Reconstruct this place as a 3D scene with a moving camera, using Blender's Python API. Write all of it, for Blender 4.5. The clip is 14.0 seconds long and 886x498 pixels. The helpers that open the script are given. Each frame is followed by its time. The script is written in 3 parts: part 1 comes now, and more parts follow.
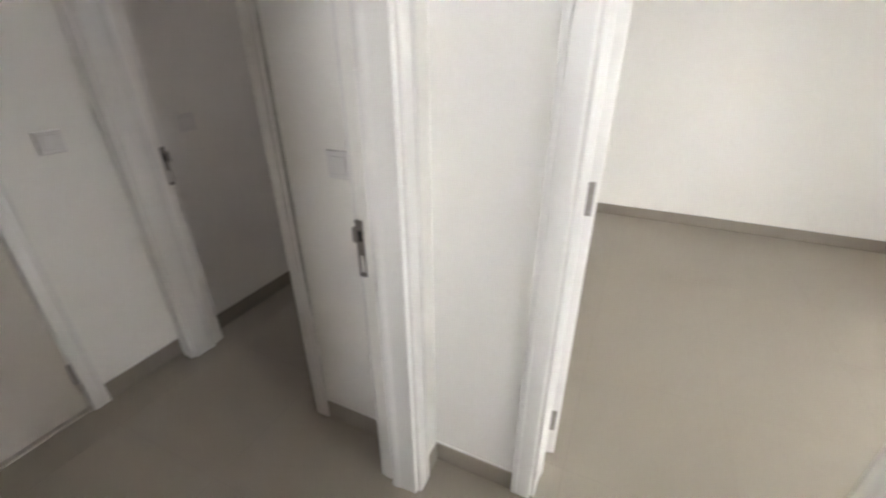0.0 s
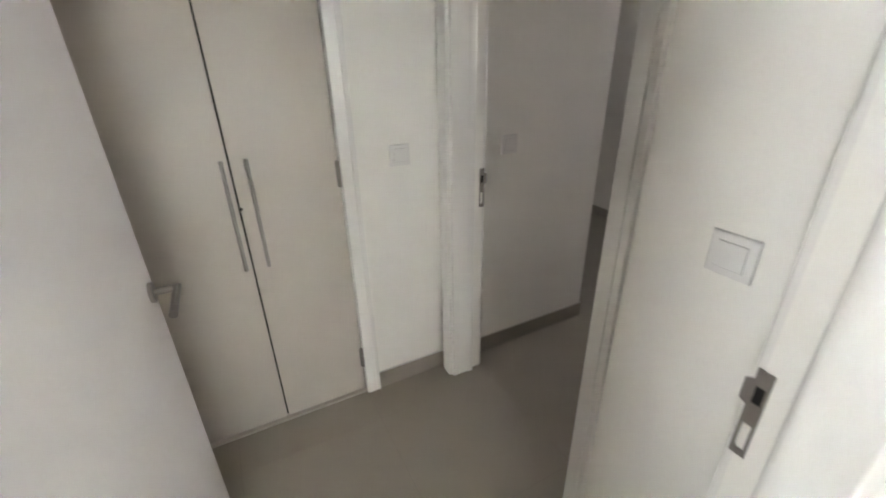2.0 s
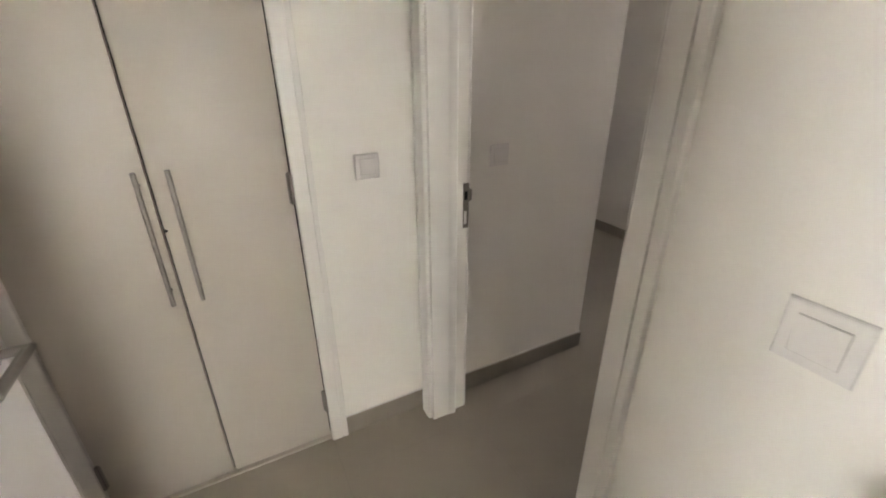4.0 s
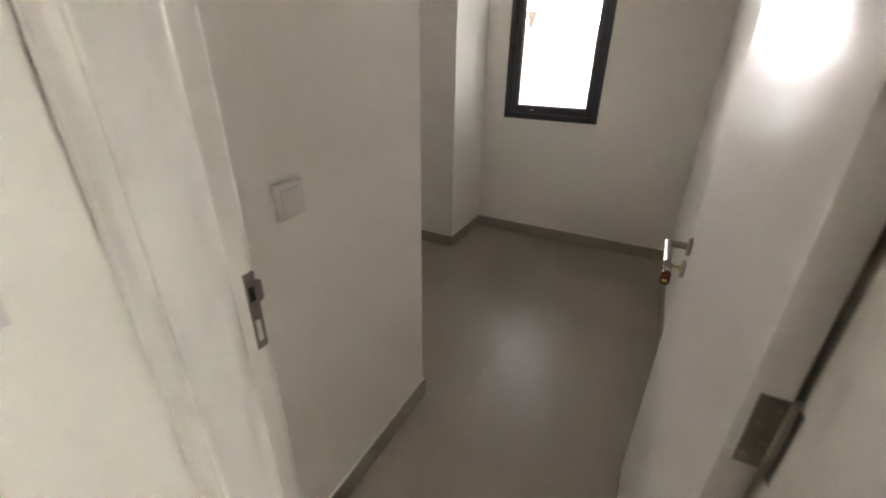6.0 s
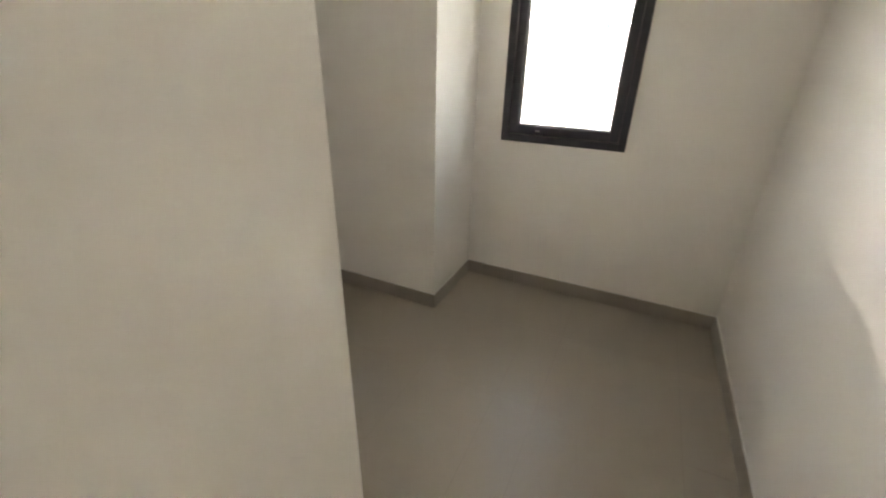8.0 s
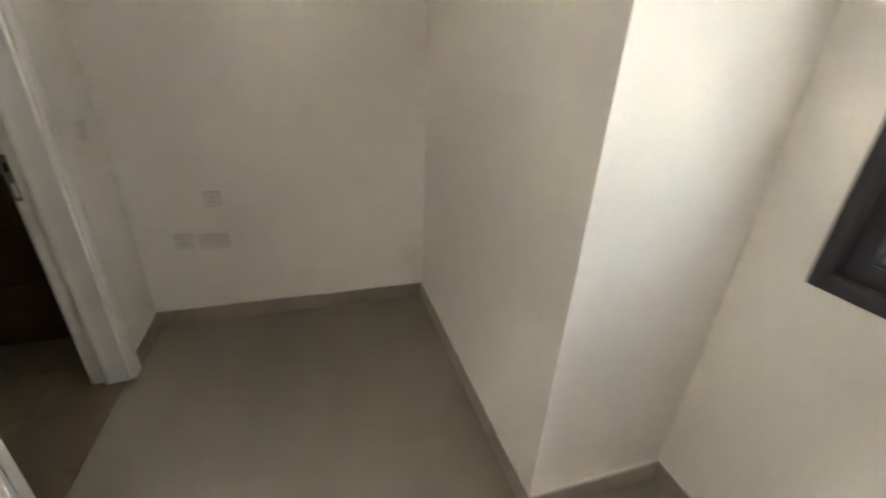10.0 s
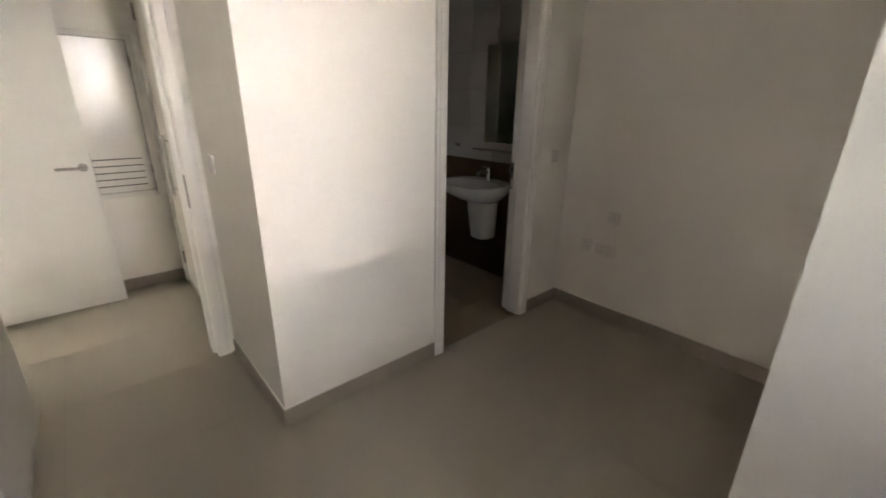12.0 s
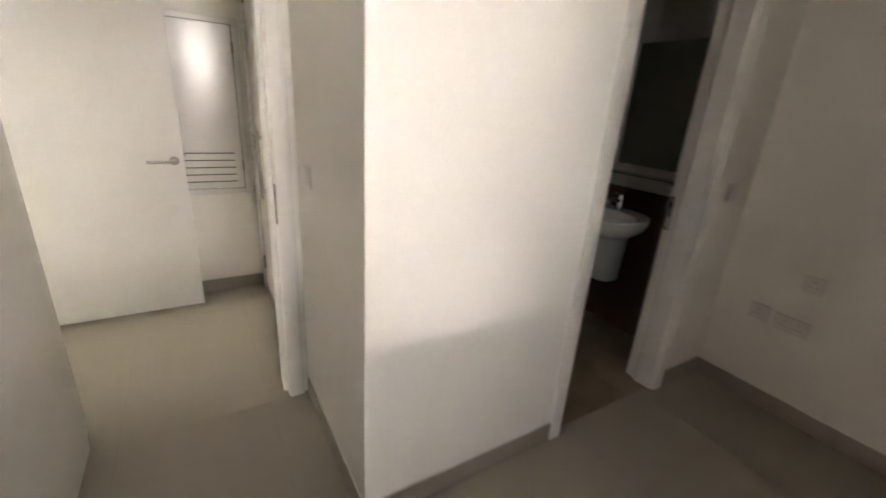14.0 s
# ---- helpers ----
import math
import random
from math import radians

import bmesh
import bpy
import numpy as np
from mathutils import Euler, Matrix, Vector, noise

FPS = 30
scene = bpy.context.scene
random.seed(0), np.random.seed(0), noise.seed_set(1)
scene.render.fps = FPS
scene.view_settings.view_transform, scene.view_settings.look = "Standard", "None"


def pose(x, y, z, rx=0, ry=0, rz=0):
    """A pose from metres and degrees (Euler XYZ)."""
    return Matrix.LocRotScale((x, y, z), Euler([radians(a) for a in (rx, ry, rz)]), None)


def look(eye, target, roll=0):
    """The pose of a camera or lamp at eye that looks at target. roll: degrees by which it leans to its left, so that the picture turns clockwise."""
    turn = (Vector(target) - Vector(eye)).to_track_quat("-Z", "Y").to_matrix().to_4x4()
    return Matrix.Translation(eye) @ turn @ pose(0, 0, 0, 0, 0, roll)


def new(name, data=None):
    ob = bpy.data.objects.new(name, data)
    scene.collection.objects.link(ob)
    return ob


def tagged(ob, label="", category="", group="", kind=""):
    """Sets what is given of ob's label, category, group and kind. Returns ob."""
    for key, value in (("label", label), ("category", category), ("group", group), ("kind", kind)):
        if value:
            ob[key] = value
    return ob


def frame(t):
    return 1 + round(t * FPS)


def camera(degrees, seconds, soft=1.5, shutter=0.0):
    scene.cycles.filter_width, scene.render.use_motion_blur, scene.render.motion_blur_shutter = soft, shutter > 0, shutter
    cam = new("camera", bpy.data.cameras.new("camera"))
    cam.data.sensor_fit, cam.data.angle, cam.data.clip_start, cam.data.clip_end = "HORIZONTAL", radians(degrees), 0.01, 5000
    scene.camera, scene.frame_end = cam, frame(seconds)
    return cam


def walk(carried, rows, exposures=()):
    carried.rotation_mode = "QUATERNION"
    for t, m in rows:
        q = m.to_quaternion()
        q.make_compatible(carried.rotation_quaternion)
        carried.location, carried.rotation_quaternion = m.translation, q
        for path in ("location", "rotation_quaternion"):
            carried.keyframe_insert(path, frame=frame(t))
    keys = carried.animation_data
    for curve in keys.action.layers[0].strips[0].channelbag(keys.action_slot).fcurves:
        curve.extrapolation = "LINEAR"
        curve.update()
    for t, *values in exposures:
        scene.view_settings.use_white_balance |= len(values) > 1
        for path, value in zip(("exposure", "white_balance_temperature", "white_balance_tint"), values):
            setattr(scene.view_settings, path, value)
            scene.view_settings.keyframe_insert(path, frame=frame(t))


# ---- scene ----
cam = camera(94.5, 14.0, soft=1.8, shutter=0.4)
PATH = [
    (0, (0.292, 0.062, 1.468), (-0.469, 1.678, 0.569), -0.3),
    (0.5, (0.223, 0.014, 1.443), (-0.911, 1.416, 0.58), -1.1),
    (0.8, (0.168, -0.003, 1.47), (-1.088, 1.29, 0.603), -0.6),
    (1, (0.138, 0.03, 1.452), (-1.209, 1.243, 0.608), -0.7),
    (1.5, (-0.018, 0.142, 1.472), (-1.521, 1.159, 0.63), -0.8),
    (2, (-0.135, 0.221, 1.488), (-1.749, 1.056, 0.652), -1.2),
    (2.2, (-0.157, 0.253, 1.473), (-1.817, 1.011, 0.655), -1.0),
    (4.3, (-0.449, 0.437, 1.449), (-2.047, 1.331, 0.644), -0.0),
    (4.5, (-0.534, 0.442, 1.463), (-2.058, 1.446, 0.644), -0.0),
    (5, (-0.697, 0.472, 1.461), (-2.001, 1.74, 0.63), 0.6),
    (5.5, (-0.836, 0.594, 1.451), (-1.889, 2.065, 0.599), 0.7),
    (5.7, (-0.894, 0.655, 1.445), (-1.852, 2.187, 0.588), 0.7),
    (6, (-0.967, 0.745, 1.444), (-1.787, 2.349, 0.575), 0.9),
    (6.5, (-1.12, 0.909, 1.427), (-1.751, 2.593, 0.551), 1.1),
    (7, (-1.214, 1.063, 1.442), (-1.742, 2.779, 0.561), 1.2),
    (9.3, (-1.412, 2.43, 1.444), (-2.833, 3.555, 0.599), 3.0),
    (9.5, (-1.434, 2.574, 1.451), (-2.938, 3.571, 0.59), 3.2),
    (10, (-1.535, 2.885, 1.448), (-3.25, 3.452, 0.591), 2.9),
    (10.2, (-1.602, 2.994, 1.474), (-3.375, 3.304, 0.603), 2.5),
    (10.5, (-1.598, 3.176, 1.466), (-3.417, 3.035, 0.647), 1.5),
    (11, (-1.472, 3.344, 1.421), (-3.182, 2.603, 0.693), 1.9),
    (11.5, (-1.296, 3.501, 1.383), (-2.766, 2.338, 0.687), 1.4),
    (12, (-1.227, 3.595, 1.415), (-2.469, 2.176, 0.75), 0.8),
    (12.5, (-1.205, 3.582, 1.409), (-2.376, 2.091, 0.772), 1.2),
    (13, (-1.208, 3.527, 1.409), (-2.387, 2.041, 0.776), 1.4),
    (13.5, (-1.292, 3.35, 1.396), (-2.434, 1.834, 0.767), 2.1),
    (14, (-1.323, 2.977, 1.424), (-2.318, 1.376, 0.756), 3.9),
]
walk(cam, [(t, look(eye, target, roll)) for t, eye, target, roll in PATH],
     exposures=[(0, 3.95, 7400, 21), (0.7, 4.05, 7350, 20), (1.3, 4.2, 7500, 19), (2.2, 4.65, 7450, 17), (4.3, 4.75, 8200, 20), (5.5, 4.85, 8200, 18), (7.2, 5.25, 8700, 15),
                (9.3, 5.75, 8700, 12), (10.4, 5.85, 8700, 15), (11.0, 5.2, 8600, 18), (14, 5.15, 8700, 18)])

# ---- world and daylight ----
world = bpy.data.worlds.new("sky")
scene.world = world
world.use_nodes = True
wn = world.node_tree
sky = wn.nodes.new("ShaderNodeTexSky")
sky.sky_type = "NISHITA"
sky.sun_disc = False
sky.sun_elevation, sky.sun_rotation = radians(50), radians(270)
wn.nodes["Background"].inputs["Strength"].default_value = 0.04
wn.links.new(sky.outputs["Color"], wn.nodes["Background"].inputs["Color"])
sun = new("sun", bpy.data.lights.new("sun", "SUN"))
sun.data.energy, sun.data.angle, sun.data.color = 3.0, radians(0.5), (1.0, 0.95, 0.88)
sun.matrix_world = look((-10, 0, 12), (0, 0, 0))
# Emission strengths of the outdoor backdrops that stand in for sunlit walls.
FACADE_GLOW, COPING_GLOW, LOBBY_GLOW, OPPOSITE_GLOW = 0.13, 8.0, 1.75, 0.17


# ---- materials ----
def material(name, base, rough=0.5, metal=0.0, spread=0.06, size=3.0, grain=60.0, bump=0.1, depth=0.002, stretch=(1, 1, 1),
             per_piece=0.0, rough_spread=0.1, specular=0.5, laid=False):
    """A surface whose colour and gloss wander at a broad and a fine scale, with fine relief."""
    m = bpy.data.materials.new(name)
    m.use_nodes = True
    nt = m.node_tree
    b = nt.nodes["Principled BSDF"]
    b.inputs["Metallic"].default_value = metal
    b.inputs["Specular IOR Level"].default_value = specular
    co = nt.nodes.new("ShaderNodeTexCoord")
    mp = nt.nodes.new("ShaderNodeMapping")
    mp.inputs["Scale"].default_value = stretch
    place = nt.nodes.new("ShaderNodeNewGeometry").outputs["Position"] if laid else co.outputs["Object"]
    nt.links.new(place, mp.inputs["Vector"])

    def noise_at(scale, detail):
        n = nt.nodes.new("ShaderNodeTexNoise")
        n.inputs["Scale"].default_value, n.inputs["Detail"].default_value = scale, detail
        nt.links.new(mp.outputs["Vector"], n.inputs["Vector"])
        return n.outputs["Fac"]

    def calc(op, a, c):
        n = nt.nodes.new("ShaderNodeMath")
        n.operation = op
        for k, v in enumerate((a, c)):
            if isinstance(v, (int, float)):
                n.inputs[k].default_value = v
            else:
                nt.links.new(v, n.inputs[k])
        return n.outputs[0]

    broad, fine = noise_at(size, 3), noise_at(grain, 4)
    wander = calc("ADD", calc("MULTIPLY", calc("SUBTRACT", broad, 0.5), spread * 2), calc("MULTIPLY", calc("SUBTRACT", fine, 0.5), spread))
    if per_piece:
        info = nt.nodes.new("ShaderNodeObjectInfo")
        wander = calc("ADD", wander, calc("MULTIPLY", calc("SUBTRACT", info.outputs["Random"], 0.5), per_piece))
    value = calc("ADD", wander, 1.0)
    hsv = nt.nodes.new("ShaderNodeHueSaturation")
    hsv.inputs["Color"].default_value = (*base, 1)
    nt.links.new(value, hsv.inputs["Value"])
    nt.links.new(hsv.outputs["Color"], b.inputs["Base Color"])
    nt.links.new(calc("ADD", calc("MULTIPLY", calc("SUBTRACT", broad, 0.5), rough_spread), rough), b.inputs["Roughness"])
    if bump:
        bp = nt.nodes.new("ShaderNodeBump")
        bp.inputs["Strength"].default_value, bp.inputs["Distance"].default_value = bump, depth
        nt.links.new(fine, bp.inputs["Height"])
        nt.links.new(bp.outputs["Normal"], b.inputs["Normal"])
    return m


# Emissive colour for backdrops; the daylight comes from the surface itself.
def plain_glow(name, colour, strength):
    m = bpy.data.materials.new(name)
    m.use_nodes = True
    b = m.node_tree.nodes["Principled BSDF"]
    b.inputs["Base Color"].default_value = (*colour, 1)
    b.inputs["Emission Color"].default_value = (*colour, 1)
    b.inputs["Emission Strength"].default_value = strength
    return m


def clear(name, rough=0.0):
    m = bpy.data.materials.new(name)
    m.use_nodes = True
    b = m.node_tree.nodes["Principled BSDF"]
    b.inputs["Base Color"].default_value = (0.97, 0.99, 0.98, 1)
    b.inputs["Roughness"].default_value = rough
    b.inputs["Transmission Weight"].default_value = 1.0
    b.inputs["IOR"].default_value = 1.45
    return m


PAINT = material("emulsion_paint", (0.88, 0.857, 0.803), 0.55, spread=0.02, size=1.2, grain=220, bump=0.12, depth=0.0008)
CEIL = material("ceiling_paint", (0.88, 0.87, 0.85), 0.8, spread=0.02, bump=0.05)
HATCH = material("gloss_lacquer", (0.82, 0.80, 0.765), 0.22, spread=0.01, bump=0.03, depth=0.0005, specular=0.5)
LACQUER = material("satin_lacquer", (0.78, 0.765, 0.73), 0.33, spread=0.015, size=1.5, grain=90, bump=0.26, depth=0.0010, stretch=(1, 1, 0.05), specular=0.08)
TRIM = material("gloss_trim_paint", (0.80, 0.78, 0.74), 0.32, spread=0.02, size=2, grain=70, bump=0.04, depth=0.0008, stretch=(1, 1, 0.08))
CUPBOARD = material("cupboard_lacquer", (0.56, 0.51, 0.445), 0.42, spread=0.015, size=1.5, grain=150, bump=0.04, depth=0.0006)
TILE = material("porcelain_floor_tile", (0.35, 0.310, 0.252), 0.34, spread=0.02, size=2.2, grain=160, bump=0.05, depth=0.0005, rough_spread=0.04, specular=0.28, laid=True)
SKIRT = material("skirting_tile", (0.335, 0.293, 0.24), 0.42, spread=0.05, size=4, grain=120, bump=0.05, depth=0.0006)
GROUT = material("grout", (0.28, 0.245, 0.20), 0.9, spread=0.1)
CAULK = material("sealant", (0.74, 0.72, 0.68), 0.6, spread=0.04)
STEEL = material("brushed_steel", (0.36, 0.335, 0.31), 0.30, metal=1.0, spread=0.06, size=30, grain=300, bump=0.05, depth=0.0004, stretch=(1, 1, 6))
PLATE = material("strike_steel", (0.30, 0.275, 0.25), 0.42, metal=1.0, spread=0.08, size=20, grain=200, bump=0.05)
# Grey that paints the shade of narrow gaps and pin holes.
GAP = material("painted_shade_grey", (0.45, 0.43, 0.41), 0.6, spread=0.02, bump=0.0)
SOCKET = material("socket_plastic", (0.78, 0.76, 0.71), 0.35, spread=0.02, bump=0.0)
# Black for shade painted into gaps and holes, and for a few dark parts.
DARK = material("shade_and_part_black", (0.02, 0.018, 0.016), 0.8, spread=0.1)
PLASTIC = material("switch_plastic", (0.78, 0.76, 0.73), 0.3, spread=0.01, bump=0.0)
ALU = material("anthracite_aluminium", (0.045, 0.045, 0.055), 0.42, metal=0.0, spread=0.08, size=8, grain=250, bump=0.05, depth=0.0004)
SPACER = material("glazing_spacer", (0.6, 0.6, 0.62), 0.6, metal=1.0, spread=0.05)
GASKET = material("rubber_gasket", (0.02, 0.02, 0.02), 0.7, spread=0.1)
GLASS = clear("window_glass")
MIRROR = material("mirror_silver", (0.78, 0.82, 0.78), 0.03, metal=1.0, spread=0.0, bump=0.0, rough_spread=0.0)
CERAMIC = material("white_vitreous_china", (0.82, 0.82, 0.80), 0.12, spread=0.01, bump=0.0)
CHROME = material("chrome", (0.50, 0.49, 0.48), 0.14, metal=1.0, spread=0.02, bump=0.0)
BATHTILE = material("brown_wall_tile", (0.15, 0.093, 0.056), 0.25, spread=0.12, size=5, grain=60, bump=0.03, per_piece=0.12)
BATHWHITE = material("white_wall_tile", (0.70, 0.68, 0.65), 0.25, spread=0.03, bump=0.02, per_piece=0.03)
BATHFLOOR = material("brown_floor_tile", (0.29, 0.22, 0.145), 0.4, spread=0.1, size=5, bump=0.04, per_piece=0.08)
AMBER = material("amber_tag_plastic", (0.17, 0.035, 0.014), 0.25, spread=0.05, bump=0.0)
BRASS = material("brass_key", (0.55, 0.40, 0.18), 0.3, metal=1.0, spread=0.05)
STICKER = material("blue_sticker", (0.10, 0.30, 0.75), 0.4, spread=0.05, bump=0.0)
# Base colour lowered in place of shade on the ground, to cut its bounce.
PAVING = material("terrace_paving", (0.22, 0.225, 0.23), 0.8, spread=0.1, size=2, grain=30)
# These backdrops emit their brightness; the sun does not make it.
FACADE = plain_glow("glow_white_wall", (0.86, 0.93, 1.0), FACADE_GLOW)
COPING = plain_glow("glow_coping", (0.84, 0.88, 1.0), COPING_GLOW)
OPPOSITE = plain_glow("glow_opposite_facade", (0.84, 0.89, 1.0), OPPOSITE_GLOW)
COURT = plain_glow("glow_court_wall", (0.80, 0.91, 1.0), LOBBY_GLOW)


# ---- mesh helpers ----
def box(bm, lo, hi, bevel=0.0, seg=1):
    lo, hi = [min(a, b) for a, b in zip(lo, hi)], [max(a, b) for a, b in zip(lo, hi)]
    vs = [bm.verts.new((x, y, z)) for x in (lo[0], hi[0]) for y in (lo[1], hi[1]) for z in (lo[2], hi[2])]
    fs = [bm.faces.new([vs[i] for i in f]) for f in ((0, 1, 3, 2), (4, 6, 7, 5), (0, 4, 5, 1), (2, 3, 7, 6), (0, 2, 6, 4), (1, 5, 7, 3))]
    if bevel:
        es = list({e for f in fs for e in f.edges})
        bmesh.ops.bevel(bm, geom=es, offset=bevel, segments=seg, affect="EDGES", profile=0.5)
    return bm


def prism(bm, outline, z0, z1, place=lambda x, y, z: (x, y, z)):
    """An outline in two coordinates, drawn out along the third."""
    low = [bm.verts.new(place(x, y, z0)) for x, y in outline]
    top = [bm.verts.new(place(x, y, z1)) for x, y in outline]
    n = len(outline)
    for i in range(n):
        bm.faces.new((low[i], low[(i + 1) % n], top[(i + 1) % n], top[i]))
    bm.faces.new(low[::-1])
    bm.faces.new(top)
    return bm


def tube(bm, points, r, seg=14):
    """A round bar along a line of points, mitred at the bends and closed at both ends."""
    pts = [Vector(p) for p in points]
    rings = []
    for i, p in enumerate(pts):
        a = (p - pts[i - 1]).normalized() if i else None
        c = (pts[i + 1] - p).normalized() if i + 1 < len(pts) else None
        d = ((a or c) + (c or a)).normalized()
        ref = a or c
        wide = 1 / max(0.3, d.dot(ref))
        side = Vector((0, 0, 1)).cross(d) if abs(d.z) < 0.9 else Vector((1, 0, 0)).cross(d)
        side.normalize()
        up = d.cross(side)
        # The mitre is wide in the plane of the bend only.
        bend = (c - a) if a and c else Vector()
        bend = bend.normalized() if bend.length > 1e-6 else None
        ring = []
        for k in range(seg):
            w = math.tau * k / seg
            o = side * math.cos(w) * r + up * math.sin(w) * r
            if bend:
                o += bend * o.dot(bend) * (wide - 1)
            ring.append(bm.verts.new(p + o))
        rings.append(ring)
    for a, c in zip(rings, rings[1:]):
        for k in range(seg):
            bm.faces.new((a[k], a[(k + 1) % seg], c[(k + 1) % seg], c[k]))
    bm.faces.new(rings[0][::-1])
    bm.faces.new(rings[-1])
    return bm


def disc(bm, centre, axis, r, depth, bevel=0.0015, seg=28):
    """A round plate from centre along axis, with a small rounded rim."""
    axis = Vector(axis).normalized()
    side = axis.orthogonal().normalized()
    up = axis.cross(side)
    c = Vector(centre)
    rings = [[bm.verts.new(c + axis * h + (side * math.cos(math.tau * k / seg) + up * math.sin(math.tau * k / seg)) * q) for k in range(seg)]
             for h, q in ((0, r), (depth - bevel, r), (depth, r - bevel))]
    for a, b in zip(rings, rings[1:]):
        for k in range(seg):
            bm.faces.new((a[k], a[(k + 1) % seg], b[(k + 1) % seg], b[k]))
    bm.faces.new(rings[0][::-1])
    bm.faces.new(rings[-1])
    return bm


def finish(name, bm, mat, smooth=False):
    bmesh.ops.recalc_face_normals(bm, faces=bm.faces[:])
    me = bpy.data.meshes.new(name)
    bm.to_mesh(me)
    bm.free()
    me.materials.append(mat)
    if smooth:
        me.polygons.foreach_set("use_smooth", [True] * len(me.polygons))
        me.set_sharp_from_angle(angle=radians(35))
    return me


def part(name, bm, mat, parent, label="", smooth=False):
    ob = new(name, finish(name, bm, mat, smooth))
    ob.parent = parent
    return tagged(ob, label)


def thing(name, label, category, group="", kind="", at=(0, 0, 0)):
    ob = new(name)
    ob.location = at
    return tagged(ob, label, category, group, kind)


def piece(name, bm, mat, label, category, kind="structure", smooth=False):
    return tagged(new(name, finish(name, bm, mat, smooth)), label, category, kind=kind)


# ---- the plan, in metres ----
HIGH = 2.70           # ceiling
DOOR = 2.08           # door openings
X_W = -1.700          # cupboard wall and entry wall of the bedroom
X_C = -1.693
Y_HALL_S = -0.240     # end wall of the hall
Y_3, T_3 = 1.020, 0.158   # wall with the bedroom door
Y_2, T_2 = 1.031, 0.172   # wall with the second room's door
X_1, T_1 = -0.199, 0.142  # wall with the door into the hall
Y_C = 1.982           # bathroom wall, bedroom side
Y_WIN = 4.046         # window wall
X_NICHE = -3.793
X_COL, Y_COL = -2.296, 3.494
X_R = -0.720          # bedroom's side wall towards the second room
X_E = 3.20
Y_S = -2.60


def walls(name, label, *boxes):
    bm = bmesh.new()
    for x0, x1, y0, y1, z0, z1 in boxes:
        box(bm, (x0, y0, z0), (x1, y1, z1))
    return piece(name, bm, PAINT, label, "wall")


CUP_Y0, CUP_Y1, CUP_H = -0.160, 0.597, 2.20
walls("wall_cupboard", "off-white painted hall wall around the cupboard",
      (-1.85, -1.76, -0.40, Y_C - 0.15, 0, HIGH), (-1.76, X_W, Y_HALL_S - 0.1, CUP_Y0, 0, HIGH),
      (-1.76, X_W, CUP_Y1, Y_3 + 0.08, 0, HIGH), (-1.76, X_W, CUP_Y0, CUP_Y1, CUP_H, HIGH),
      (-1.76, X_C, Y_3 + 0.08, Y_C - 0.15, 0, HIGH))
walls("wall_bathroom", "off-white painted wall beside the bathroom door",
      (-2.645, X_C, Y_C - 0.15, Y_C, 0, HIGH), (X_NICHE, -3.366, Y_C - 0.15, Y_C, 0, HIGH), (-3.366, -2.645, Y_C - 0.15, Y_C, DOOR, HIGH))
walls("wall_niche", "plain off-white wall with low sockets", (-3.97, X_NICHE, -0.40, Y_WIN + 0.2, 0, HIGH))
walls("column", "off-white painted boxed column beside the window", (X_NICHE, X_COL, Y_COL, Y_WIN, 0, HIGH))
WX0, WX1, WZ0, WZ1 = -2.118, -1.398, 0.972, 2.40
walls("wall_window", "off-white painted outer wall around the window",
      (X_NICHE, WX0, Y_WIN, Y_WIN + 0.2, 0, HIGH), (WX1, X_R, Y_WIN, Y_WIN + 0.2, 0, HIGH),
      (WX0, WX1, Y_WIN, Y_WIN + 0.2, 0, WZ0), (WX0, WX1, Y_WIN, Y_WIN + 0.2, WZ1, HIGH))
walls("wall_bedroom_side", "off-white painted wall behind the open door", (X_R, -0.57, Y_3 + T_3, Y_WIN + 0.2, 0, HIGH))
D3A, D3B = -1.598, -0.782
walls("wall_bedroom_door", "off-white painted wall around the bedroom door",
      (X_C - 0.06, D3A, Y_3, Y_3 + T_3, 0, HIGH), (D3B, -0.30, Y_3, Y_3 + T_3, 0, HIGH), (D3A, D3B, Y_3, Y_3 + T_3, DOOR, HIGH))
D2A, D2B = 0.180, 1.030
walls("wall_second_door", "cream painted wall beside the second room's door",
      (-0.30, D2A, Y_2, Y_2 + T_2, 0, HIGH), (D2B, X_E, Y_2, Y_2 + T_2, 0, HIGH), (D2A, D2B, Y_2, Y_2 + T_2, DOOR, HIGH))
D1A, D1B = -0.058, 0.874
walls("wall_hall_door", "off-white painted wall around the hall door",
      (X_1 - T_1, X_1, Y_S, D1A, 0, HIGH), (X_1 - T_1, X_1, D1B, Y_2, 0, HIGH), (X_1 - T_1, X_1, D1A, D1B, DOOR, HIGH))
walls("wall_hall_end", "off-white painted end wall of the hall", (-1.76, X_1 - T_1, -0.40, Y_HALL_S, 0, HIGH))
walls("wall_bathroom_back", "plain wall closing the bathroom", (-3.97, -1.76, -0.55, -0.40, 0, HIGH))
BW = (1.30, 2.20, 0.05, 1.80)   # side window of the second room, unseen, placed where its cool light enters
walls("wall_second_room_far", "off-white painted far wall of the second room", (-0.57, X_E + 0.15, 4.065, 4.28, 0, HIGH))
LW = (-0.30, 0.40, 0.88, 1.82)   # window of the lobby, unseen, added to light the hall
